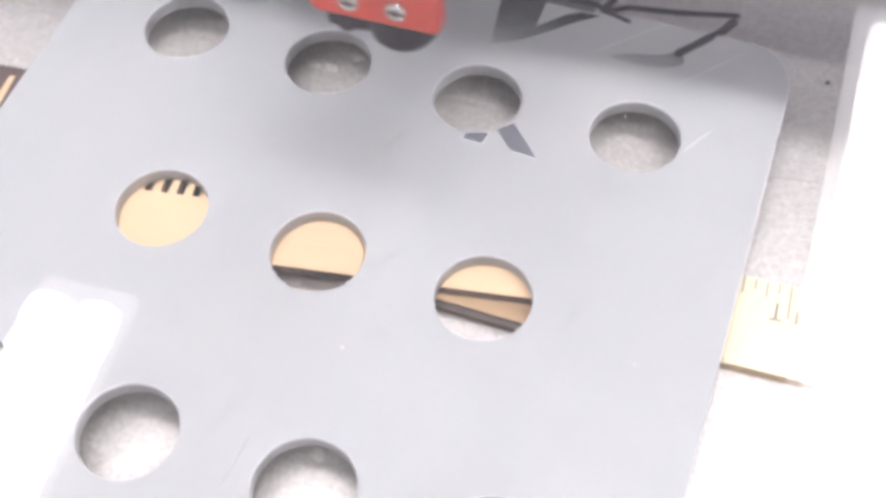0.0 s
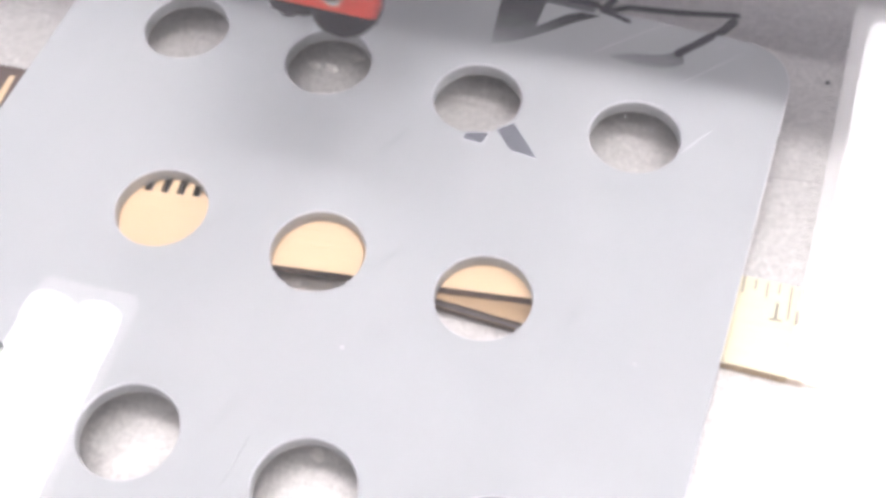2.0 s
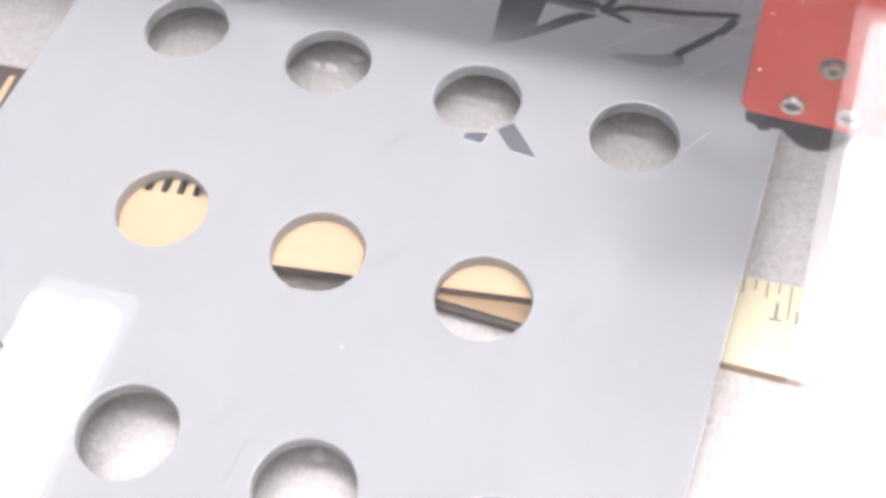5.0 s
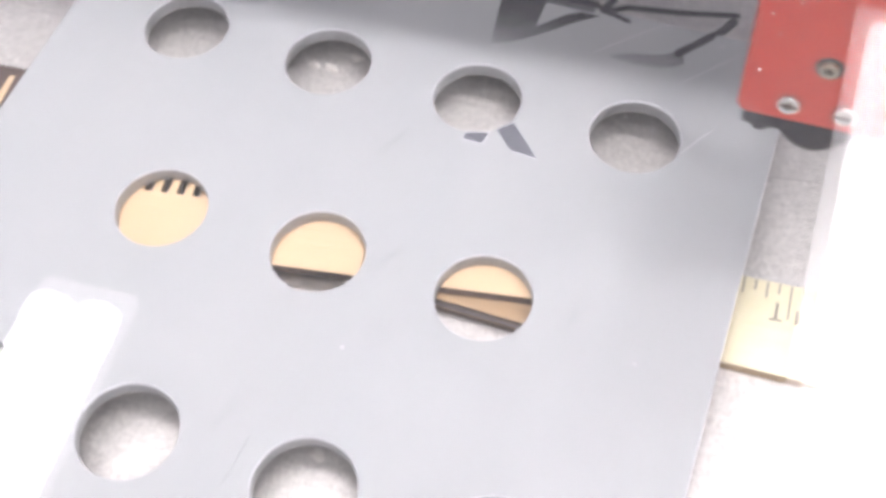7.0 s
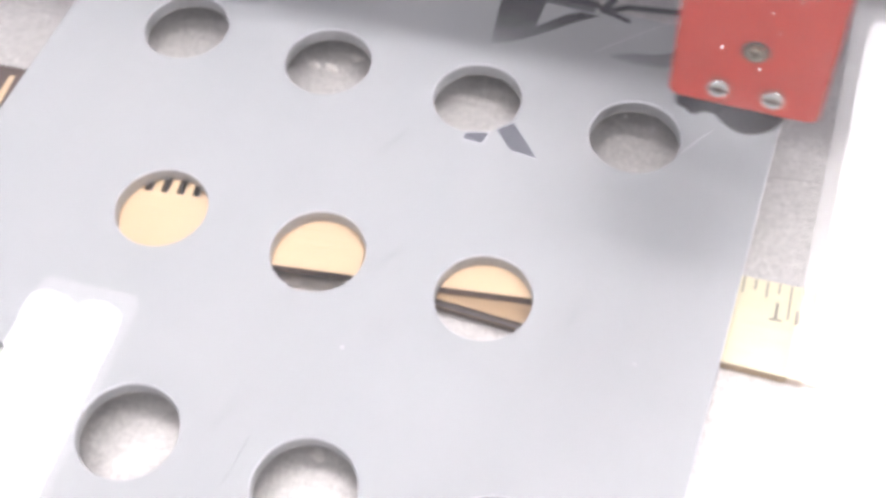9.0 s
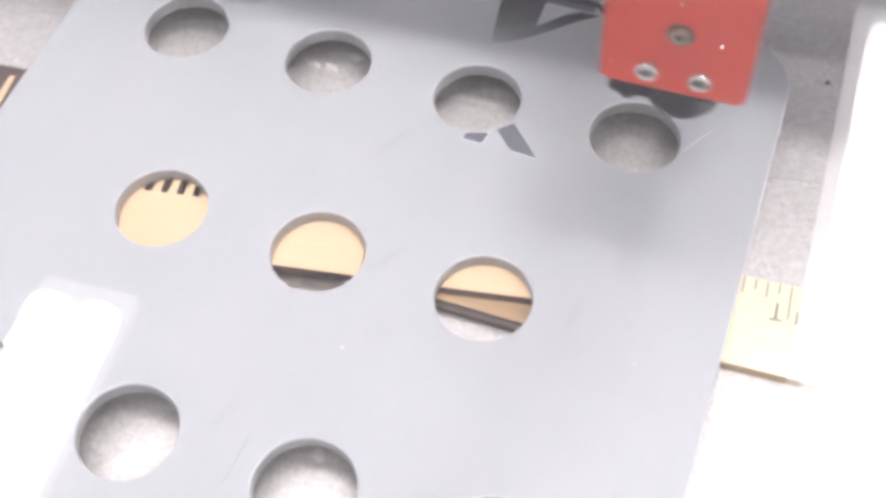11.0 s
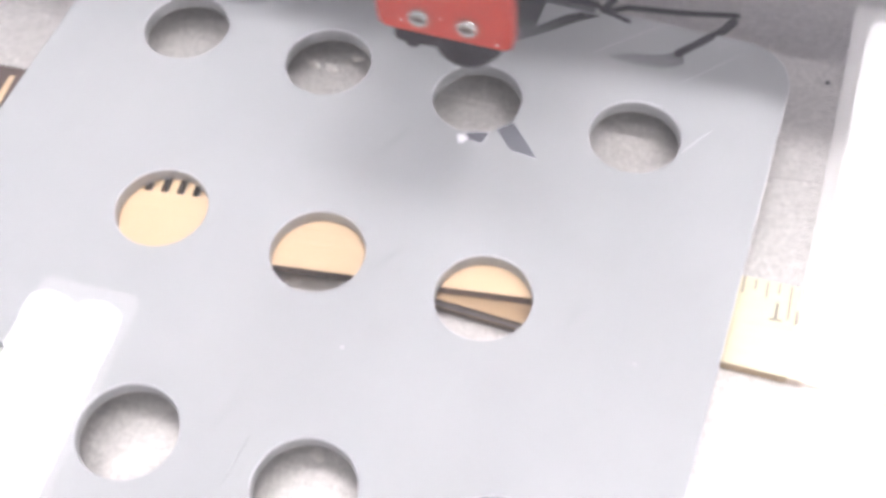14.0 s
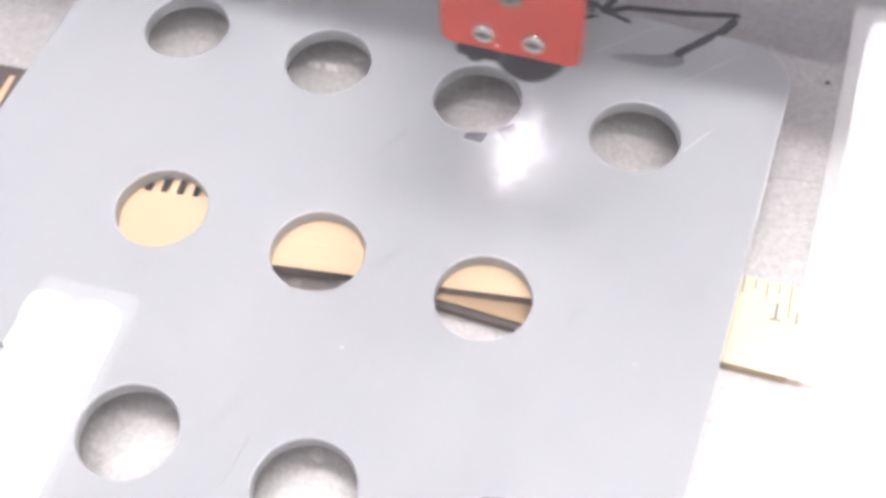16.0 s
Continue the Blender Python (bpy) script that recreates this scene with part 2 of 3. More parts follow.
def stroke(points, width, z, depth=0.00006, wob=0.12):
    """A stroke of (x, y) points in millimetres, width in millimetres, as a thin raised skin."""
    pts = [Vector(p) for p in points]
    fine = []
    for a, b in zip(pts, pts[1:]):
        n = max(2, int((b - a).length / 1.2))
        fine += [a.lerp(b, i / n) for i in range(n)]
    fine.append(pts[-1])
    left, right = [], []
    for i, p in enumerate(fine):
        d = (fine[min(i + 1, len(fine) - 1)] - fine[max(i - 1, 0)]).normalized()
        s = Vector((-d.y, d.x))
        end = 0.55 if i in (0, len(fine) - 1) else 1.0
        w = width / 2 * end * (1 + wob * noise.noise(Vector((p.x * 0.6, p.y * 0.6, 3.0))))
        left.append(p + s * w)
        right.append(p - s * w)
    bm = bmesh.new()
    rows = [[bm.verts.new((q.x * mm, q.y * mm, z + h)) for q in side] for side, h in ((left, 0), (right, 0), (left, depth), (right, depth))]
    for i in range(len(fine) - 1):
        for a, b in ((2, 3), (0, 2), (1, 3)):
            bm.faces.new((rows[a][i], rows[a][i + 1], rows[b][i + 1], rows[b][i]))
    bmesh.ops.recalc_face_normals(bm, faces=bm.faces[:])
    return bm


def rounded(x0, x1, y0, y1, r, n=10):
    out = []
    for cx, cy, a0 in ((x1 - r, y1 - r, 0), (x0 + r, y1 - r, 90), (x0 + r, y0 + r, 180), (x1 - r, y0 + r, 270)):
        out += [(cx + r * math.cos(radians(a0 + 90 * i / n)), cy + r * math.sin(radians(a0 + 90 * i / n))) for i in range(n + 1)]
    return out


def empty(name, at=None):
    ob = new(name)
    ob.empty_display_size = 0.02
    if at is not None:
        ob.matrix_basis = at
    return ob


# ---- the room ----
def build_room():
    x0, x1, y0, y1, zf = -2.6, 2.4, -2.4, 2.9, -0.90
    tagged(part("floor", box(x0 - 0.1, x1 + 0.1, y0 - 0.1, y1 + 0.1, zf - 0.1, zf), M_FLOOR), "plain grey workshop floor", "floor", kind="structure")
    tagged(part("ceiling", box(x0 - 0.1, x1 + 0.1, y0 - 0.1, y1 + 0.1, CEIL_Z + 0.05, CEIL_Z + 0.15), M_WALL), "plain white painted workshop ceiling", "ceiling", kind="structure")
    for name, b in (("wall_west", (x0 - 0.1, x0, y0, y1)), ("wall_east", (x1, x1 + 0.1, y0, y1)),
                    ("wall_south", (x0, x1, y0 - 0.1, y0)), ("wall_north", (x0, x1, y1, y1 + 0.1))):
        tagged(part(name, box(*b, zf, CEIL_Z + 0.05), M_WALL), "plain white painted workshop wall", "wall", kind="structure")


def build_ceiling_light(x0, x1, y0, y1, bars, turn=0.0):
    """A fluorescent fitting under the ceiling with lit diffuser bars along y. Also makes the added unseen lights."""
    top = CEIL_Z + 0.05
    thing = tagged(empty("ceiling_light", pose((x0 + x1) / 2, (y0 + y1) / 2, top, 0, 0, turn)), "white ceiling light with bright tubes, seen mirrored or added unseen", "ceiling light", "ceiling lights")
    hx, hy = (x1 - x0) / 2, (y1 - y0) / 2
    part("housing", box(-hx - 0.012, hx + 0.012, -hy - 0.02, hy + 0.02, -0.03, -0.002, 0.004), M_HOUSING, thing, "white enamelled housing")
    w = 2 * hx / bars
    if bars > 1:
        # The reflector emits a little itself, in place of light bounced off it.
        part("reflector", box(-hx + 0.004, hx + 0.007, -hy, hy + 0.030, -0.0480, -0.0305, 0.012, 3), M_TUBE_END, thing, "white reflector behind the tubes, their bounced light put in as glow")
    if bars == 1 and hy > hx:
        # Dim glowing strip added to soften the hard edge of the mirrored panel.
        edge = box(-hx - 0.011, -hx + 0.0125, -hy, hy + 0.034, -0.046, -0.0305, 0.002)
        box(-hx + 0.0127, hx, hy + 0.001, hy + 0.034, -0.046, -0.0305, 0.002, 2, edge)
        part("edge_glow", edge, M_TUBE_EDGE, thing, "added dim glow along the diffuser border")
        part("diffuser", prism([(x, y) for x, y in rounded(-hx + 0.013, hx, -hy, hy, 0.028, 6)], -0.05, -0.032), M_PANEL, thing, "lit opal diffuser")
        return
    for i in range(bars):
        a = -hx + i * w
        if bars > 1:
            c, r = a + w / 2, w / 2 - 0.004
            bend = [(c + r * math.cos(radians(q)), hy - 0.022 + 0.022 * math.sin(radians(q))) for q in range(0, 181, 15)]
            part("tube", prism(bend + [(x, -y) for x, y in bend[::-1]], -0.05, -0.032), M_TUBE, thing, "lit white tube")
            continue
        # Only the added unseen lights get this plain bar.
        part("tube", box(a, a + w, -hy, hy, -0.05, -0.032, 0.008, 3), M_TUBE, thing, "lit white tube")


# ---- the laser cutter ----
def build_cutter():
    cut = tagged(empty("laser_cutter", pose(0, 0, -0.90)), "grey laser cutter with worn metal bed and clear dusty lid", "laser cutter")
    up = 0.90
    x0, x1, y0, y1 = -0.150, 0.330, -0.260, 0.180
    bed = part("bed", box(x0, x1, y0, y1, up + BED_Z - 0.004, up + BED_Z), M_BED, cut, "speckled worn grey metal bed")
    part("base", box(x0 - 0.03, x1 + 0.03, y0 - 0.03, y1 + 0.03, 0.002, up + BED_Z - 0.006, 0.006), M_CABINET, cut, "grey painted steel base")
    lo, hi = up + BED_Z - 0.004, up + LID_Z - 0.006
    part("side_wall", box(x0 - 0.03, x0, y0 - 0.03, y1 + 0.03, lo, hi, 0.002), M_CABINET, cut)
    part("side_wall", box(x1, x1 + 0.03, y0 - 0.03, y1 + 0.03, lo, hi, 0.002), M_CABINET, cut)
    part("front_wall", box(x0 + 0.001, x1 - 0.001, y0 - 0.03, y0, lo, hi, 0.002), M_CABINET, cut)
    part("back_wall", box(x0 + 0.001, x1 - 0.001, y1, y1 + 0.03, lo, hi, 0.002), M_CABINET, cut)
    # Unseen rail, widened and skewed to throw shade over the far end.
    rail = part("gantry_rail", box(-0.222, 0.222, -0.033, 0.054, -0.006, 0.006, 0.002), M_DARKRAIL, cut, "dark anodised gantry rail")
    rail.matrix_basis = pose(0.095, 0.0555, up + 0.056, 0, 0, 4)
    part("belt", box(-0.220, 0.220, -0.0354, -0.0334, -0.003, 0.003, 0.0004), M_BLACK, rail, "black toothed belt")
    pane = part("lid_pane", box(x0 - 0.02, x1 + 0.02, y0 - 0.02, y1 + 0.02, up + LID_Z - 0.003, up + LID_Z), M_PANE, cut, "clear acrylic lid pane with dust and scratches")
    frame_bar = ((x0 - 0.03, x0 - 0.018, y0 - 0.03, y1 + 0.03), (x1 + 0.018, x1 + 0.03, y0 - 0.03, y1 + 0.03))
    for b in frame_bar:
        part("lid_edge", box(*b, up + LID_Z - 0.005, up + LID_Z + 0.006, 0.002), M_CABINET, cut)
    build_lid_dirt(pane, up)
    build_bed_marks(bed, up)


def build_lid_dirt(pane, up):
    z = up + LID_Z + 0.00004
    rng = random.Random(4)
    big = [(78.8, -124.0, .55), (88.0, -126.2, .6), (100.3, -127.5, .6), (102.1, -115.3, .7), (85.1, -120.3, .5), (78.1, -141.9, .7), (113.5, -129.1, .6),
           (132.6, -113.1, .75), (159.6, -104.8, .85), (164.8, -107.1, .75), (153.2, -99.2, .7), (164.6, -97.1, .6), (124.2, -110.9, .6), (119.4, -112.5, .6),
           (146.9, -111.2, .55), (154.4, -120.5, .6), (151.0, -119.4, .55), (136.9, -138.8, .6), (130.2, -159.8, .95), (160.4, -152.0, .9), (167.8, -94.1, .6), (166.1, -100.5, .5)]
    # The one at (96.4, -163.6) also paints hazy glow round the mirrored tubes.
    smudges = [(138.1, -166.0, 5.2), (147.9, -158.5, 4.4), (158.6, -163.4, 5.6), (96.4, -163.6, 5.5), (112.4, -161.5, 4.4), (152.9, -139.5, 3.4), (139.0, -128.0, 3.2),
               (146.5, -122.5, 2.6), (127.5, -120.5, 2.8), (117.0, -141.0, 4.2), (163.0, -117.0, 4.8), (104.0, -119.5, 3.2), (133.6, -156.6, 1.9)]
    fine = [(rng.uniform(60, 195), rng.uniform(-190, -85), rng.choice((.12, .16, .2, .2, .25, .35))) for _ in range(230)]
    fine = [f for f in fine if all(math.hypot(f[0] - x, f[1] - y) > r + 0.5 for x, y, r in smudges + [(x, y, s) for x, y, s in big])]
    for flecks in (big, fine):
        bm = bmesh.new()
        for x, y, s in flecks:
            n = 9
            ring = [(x * mm + r * math.cos(2 * math.pi * i / n), y * mm + r * math.sin(2 * math.pi * i / n))
                    for i, r in ((i, s * 0.34 * mm * rng.uniform(0.6, 1.1)) for i in range(n))]
            top = bm.verts.new((x * mm, y * mm, z + 0.00008))
            vs = [bm.verts.new((a, b, z + 0.00008)) for a, b in ring]
            for i in range(n):
                bm.faces.new((vs[i], vs[(i + 1) % n], top))
        tagged(part("dust", bm, M_DUST, pane, "pale dust flecks"), kind="stuff")
    for line, w in ((((124.4, -178.4), (125.0, -172.5)), .2),):
        part("scratch", stroke(line, w, z, 0.00003, 0.5), M_SCRATCH, pane, "pale scratch")
    for x, y, r in smudges:
        bm = bmesh.new()
        ring = [bm.verts.new((r * mm * math.cos(2 * math.pi * i / 32), r * mm * math.sin(2 * math.pi * i / 32), 0)) for i in range(32)]
        bm.faces.new(ring)
        spot = part("smudge", bm, M_SMUDGE[0 if r < 4.5 else 1], pane, "faint greasy smudge")
        spot.location = (x * mm, y * mm, z + 0.00003)
    for x, y, r, turn in ((142.5, -176.0, 6.0, 62), (121.5, -170.5, 5.0, 70), (152.5, -148.5, 5.2, 75), (164.8, -139.5, 5.0, 68), (131.0, -147.0, 4.6, 55), (109.5, -149.5, 5.0, 60), (125.5, -131.5, 4.0, 65)):
        bm = bmesh.new()
        bm.faces.new([bm.verts.new((r * mm * math.cos(2 * math.pi * i / 32), r * mm * math.sin(2 * math.pi * i / 32), 0)) for i in range(32)])
        streak = part("smudge", bm, M_SMUDGE[1], pane, "faint wiped streak")
        streak.matrix_basis = pose(x * mm, y * mm, z + 0.00003, 0, 0, turn) @ Matrix.Diagonal((1.0, 0.16, 1.0, 1.0))


def build_bed_marks(bed, up):
    z = up + BED_Z + 0.00005
    # dark reflection painted as black strokes, and a few seams and nicks of the bed
    for line, w in ((((112.5, 56.1), (120.5, 60.9), (136.2, 63.4), (154.4, 67.7)), 2.4), (((153.5, 65.9), (151.3, 61.0), (148.3, 56.6), (145.4, 52.2)), 3.0),
                    (((115.9, 63.7), (112.5, 55.5), (123.0, 54.4)), 2.6), (((83.1, 55.1), (97.2, 57.6), (112.4, 57.1)), 6.5)):
        part("reflection_line", stroke(line, w, z), M_REFLECTION_PIT, bed, "black line painted in for a reflection")
    for line, w in ((((77.0, 7.9), (89.1, 8.8), (103.3, 9.5)), .3), (((174.1, 8.8), (186.7, 10.8), (194.3, 11.4)), .3), (((181.2, -19.8), (192.3, -20.3)), .25)):
        part("seam", stroke(line, w, z, 0.00003, 0.6), M_SEAM, bed, "thin seam")
    rng = random.Random(2)
    for x, y in (((35.7, 8.6), (41.5, 9.0), (47.6, 15.3), (60.8, -65.7), (86.1, -110.1))):
        crumb = bmesh.new()
        bmesh.ops.create_icosphere(crumb, subdivisions=2, radius=0.0014)
        for v in crumb.verts:
            v.co *= 1 + 0.5 * noise.noise(v.co * 1400 + Vector((x, y, 0)))
            v.co = Vector((v.co.x * 1.5, v.co.y, max(v.co.z, -0.0004) * 0.5))
        c = part("crumb", crumb, M_CRUMB, bed, "pale acrylic crumb")
        c.location, c.rotation_euler = (x * mm, y * mm, z + 0.0002), (0, 0, rng.uniform(0, 3))
    part("pit", lathe([(0.0008, 0), (0.0006, 0.00006), (0.0002, 0.00008)], 12), M_REFLECTION_PIT, bed, "small dark pit").location = (0.1844, 0.0487, z)


# ---- the perforated sheet ----
HOLES = [(i * 45.6, 0.0) for i in range(4)] + [(22.6 + i * 45.4, -62.1) for i in range(3)] + [(-1.4 + i * 45.8, -124.0) for i in range(4)]


def sheet_mesh():
    cu = bpy.data.curves.new("outline", "CURVE")
    cu.dimensions, cu.fill_mode = "2D", "BOTH"
    loops = [rounded(-37.4, 173.8, -186, 44.0, 15.0)]
    loops += [[(x + 12.5 * math.cos(2 * math.pi * i / 72), y + 12.5 * math.sin(2 * math.pi * i / 72)) for i in range(72)] for x, y in HOLES]
    bev = 0.00035
    for pts in loops:
        sp = cu.splines.new("POLY")
        sp.points.add(len(pts) - 1)
        for p, (x, y) in zip(sp.points, pts):
            p.co = (x * mm, y * mm, 0, 1)
        sp.use_cyclic_u = True
    cu.extrude, cu.bevel_depth, cu.bevel_resolution, cu.offset = PLATE_T / 2 - bev, bev, 1, -bev
    ob = new("outline", cu)
    bpy.context.view_layer.update()
    me = bpy.data.meshes.new_from_object(ob.evaluated_get(bpy.context.evaluated_depsgraph_get()))
    bpy.data.objects.remove(ob)
    for v in me.vertices:
        v.co.z -= PLATE_T / 2
    me.materials.clear()
    me.materials.append(M_SHEET)
    me.materials.append(M_RIM)
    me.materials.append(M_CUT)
    # Upright walls take the darker edge grey, top bevels the painted highlight.
    for poly in me.polygons:
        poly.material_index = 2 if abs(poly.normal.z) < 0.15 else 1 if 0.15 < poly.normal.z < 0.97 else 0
    return me


def build_sheet():
    sheet = tagged(empty("perforated_sheet"), "grey satin acrylic sheet with rows of round holes", "acrylic sheet")
    body = new("sheet", sheet_mesh())
    body.parent = sheet
    z = 0.00004
    marks = ([(99.9, -9.3), (103.7, -5.6), (113.3, -15.7), (105.7, -15.2)], [(92.2, -12.7), (98.3, -11.0), (97.5, -15.3), (91.7, -15.1)])
    for pts in marks:
        c = (sum(p[0] for p in pts) / 4, sum(p[1] for p in pts) / 4)
        rim = [(c[0] + (x - c[0]) * 1.0 + 0.3 * (1 if x > c[0] else -1), c[1] + (y - c[1]) + 0.3 * (1 if y > c[1] else -1)) for x, y in pts]
        m = part("engraved_mark", prism([(x * mm, y * mm) for x, y in pts], z, z + 0.00006), M_ENGRAVED, sheet, "dark engraved mark")
        part("burr", prism([(x * mm, y * mm) for x, y in rim], z - 0.00003, z + 0.00003), M_BURR, m, "pale raised burr")
    # The dark reflection on the sheet, drawn as flat strokes and fading patches.
    for line, w in ((((149.4, 43.8), (145.6, 38.9), (141.6, 34.2), (140.4, 32.4)), 2.7), (((115.0, 43.4), (120.0, 42.6), (125.2, 41.1)), 1.7)):
        part("reflection_line", stroke(line, w, z), M_REFLECTION_PIT, sheet, "black line painted in for a reflection")
    patches = ([(85.2, 43.4), (99.3, 43.4), (99.0, 38.8), (98.9, 31.4), (97.3, 25.6), (92.5, 22.4), (88.4, 20.6), (87.0, 30.0)],
              [(99.0, 31.4), (106.2, 38.7), (110.1, 40.9), (116.0, 41.0), (110.7, 37.4), (102.4, 30.0), (97.3, 25.6)],
              [(141.8, 34.6), (143.6, 30.4), (141.0, 27.6), (136.6, 26.0), (128.0, 25.4), (122.0, 26.6), (127.6, 29.2), (136.2, 31.2)])
    for k, pts in enumerate(patches):
        part("reflection_patch", prism([(x * mm, y * mm) for x, y in pts], z - 0.00002 + 0.000012 * k, z + 0.000012 * k), M_REFLECTION_FADED[k == 2], sheet, "fading grey patch painted in for a reflection")
    part("reflection_line", stroke(((86, 42.6), (96, 43.0), (105, 42.6), (114, 42.6)), 2.2, z + 0.00002, 0.00004, 0.3), M_REFLECTION_MID, sheet, "dark grey band painted in for a reflection")
    for line, w in ((((117.0, 25.8), (127.0, 35.8), (136.6, 44.9)), .35), (((143.7, 21.9), (152.1, 31.3), (160.0, 40.2)), .25), (((150.1, -2.0), (153.4, 4.0), (156.6, 8.4)), .5)):
        part("scratch", stroke(line, w * 0.42, z + 0.00004, 0.00003, 0.5), M_BURR, sheet, "pale scratch")


# ---- scrap wood under the sheet ----
def build_comb():
    # a toothed strip, turned 9.4 degrees, touching the underside of the sheet
    thing = tagged(empty("wooden_comb_strip", pose(0.020, -0.0545, -PLATE_T - 0.00002, 0, 0, 9.4)), "pale birch plywood strip with toothed edge, under the sheet", "wood strip")
    t = 0.00315
    pts = [(-12, -18.5), (112, -18.5), (112, 0)]
    x = 8.8 + 4.55 * 22
    while x > -10:
        pts += [(x + 2.3, 0), (x + 2.5, 6.5), (x + 0.2, 6.5), (x, 0)]
        x -= 4.55
    pts += [(-12, 0)]
    part("strip", prism([(a * mm, b * mm) for a, b in pts], -t, 0, 1), (M_WOOD, M_CHAR), thing)


def build_slips():
    top, t = BED_Z + 0.00633, 0.00315
    slip = tagged(empty("plywood_slip", pose(0.118, -0.0497, top, 0, 0, -0.6)), "tan plywood slip with shade painted into its face, scorched edges, on the bed", "wood strip")
    shape = [(x * mm, y * mm) for x, y in ((-34, -12.2), (34, -12.2), (34, 12), (-34, 12))]
    core = [(x * mm, y * mm) for x, y in ((-33.9, -12.0), (33.9, -12.0), (33.9, 11.9), (-33.9, 11.9))]
    part("top_ply", prism(shape, -0.0013, 0, 1), (M_WOOD_SHADED, M_CHAR), slip)
    part("middle_ply", prism(core, -0.0040, -0.00132, 1), (M_WOOD_SHADED, M_EDGE_GREY), slip, "grey scorched inner ply")
    part("bottom_ply", prism(shape, -2 * t, -0.00402, 1), (M_WOOD_SHADED, M_CHAR), slip)
    off = tagged(empty("charred_offcut", pose(-0.045, -0.0252, top, 0, 0, 4)), "charred brown plywood offcut with painted-in shade and notched edge, on the bed", "wood offcut")
    pts = [(-40, -44), (52, -44), (52, 0)]
    x = 50.0
    while x > -38:
        pts += [(x, 0), (x - 0.3, 1.2), (x - 1.0, 1.2), (x - 1.2, 0)]
        x -= 1.85
    pts += [(-40, 0)]
    part("offcut", prism([(a * mm, b * mm) for a, b in pts], -2 * t, 0, 1), (M_CHAR_SHADED, M_CHAR_SHADED), off)
    # The sliver that light reaches, laid on as a pale strip.
    part("lit_strip", prism([(a * mm, b * mm) for a, b in ((-2.1, -2.6), (-0.4, -2.6), (-0.1, -13.5), (-2.4, -13.5))], 0.00002, 0.0002, 0), M_WOOD, off, "pale strip painted in for the lit sliver of wood")


def build_ruler():
    top, t = BED_Z + 0.00315, 0.00313
    thing = tagged(empty("wooden_ruler", pose(0.1741, -0.0280, top, 0, 0, 3.4)), "pale yellow wooden ruler with black graduations", "ruler")
    body = part("ruler_body", prism([(x * mm, y * mm) for x, y in ((-30, -26.4), (70, -28.6), (70, 0), (-30, 0))], -t, 0, 1), (M_RULER, M_EDGE), thing)
    for i in range(-8, 20):
        x = 3.1 * i + 0.75
        length = 10.5 if i % 8 == 4 else 5.0 if i % 2 == 0 else 3.3
        part("tick", box((x - 0.22) * mm, (x + 0.22) * mm, -(length + 0.2) * mm, -0.2 * mm, 0.00001, 0.00006), M_PRINT, body, "black graduation")
    cu = bpy.data.curves.new("numeral", "FONT")
    cu.body, cu.size, cu.extrude, cu.align_x = "1", 0.0075, 0.00002, "CENTER"
    ob = new("numeral", cu)
    bpy.context.view_layer.update()
    me = bpy.data.meshes.new_from_object(ob.evaluated_get(bpy.context.evaluated_depsgraph_get()))
    bpy.data.objects.remove(ob)
    me.materials.clear()
    me.materials.append(M_PRINT)
    num = new("numeral", me)
    num.parent, num.location = body, (0.0101, -0.0113, 0.00004)
    part("numeral_foot", box(0.0085, 0.0117, -0.0117, -0.0111, 0.00001, 0.00006), M_PRINT, body)
    part("numeral_bar", box(0.0150, 0.0160, -0.0116, -0.0074, 0.00001, 0.00006), M_PRINT, body)


# ---- the laser head ----
def cap_screw(name, parent, x, z, r, material, sunk=0.0):
    bm = lathe([(r * 0.5, -0.002), (r, -0.0019), (r, 0.0006), (r * 0.86, 0.0013), (r * 0.5, 0.00135), (r * 0.46, 0.0004), (0.0001, 0.0002)], 28, None, "y")
    ob = smooth(part(name, bm, material, parent), 35)
    ob.location = (x, sunk, z)
    return ob


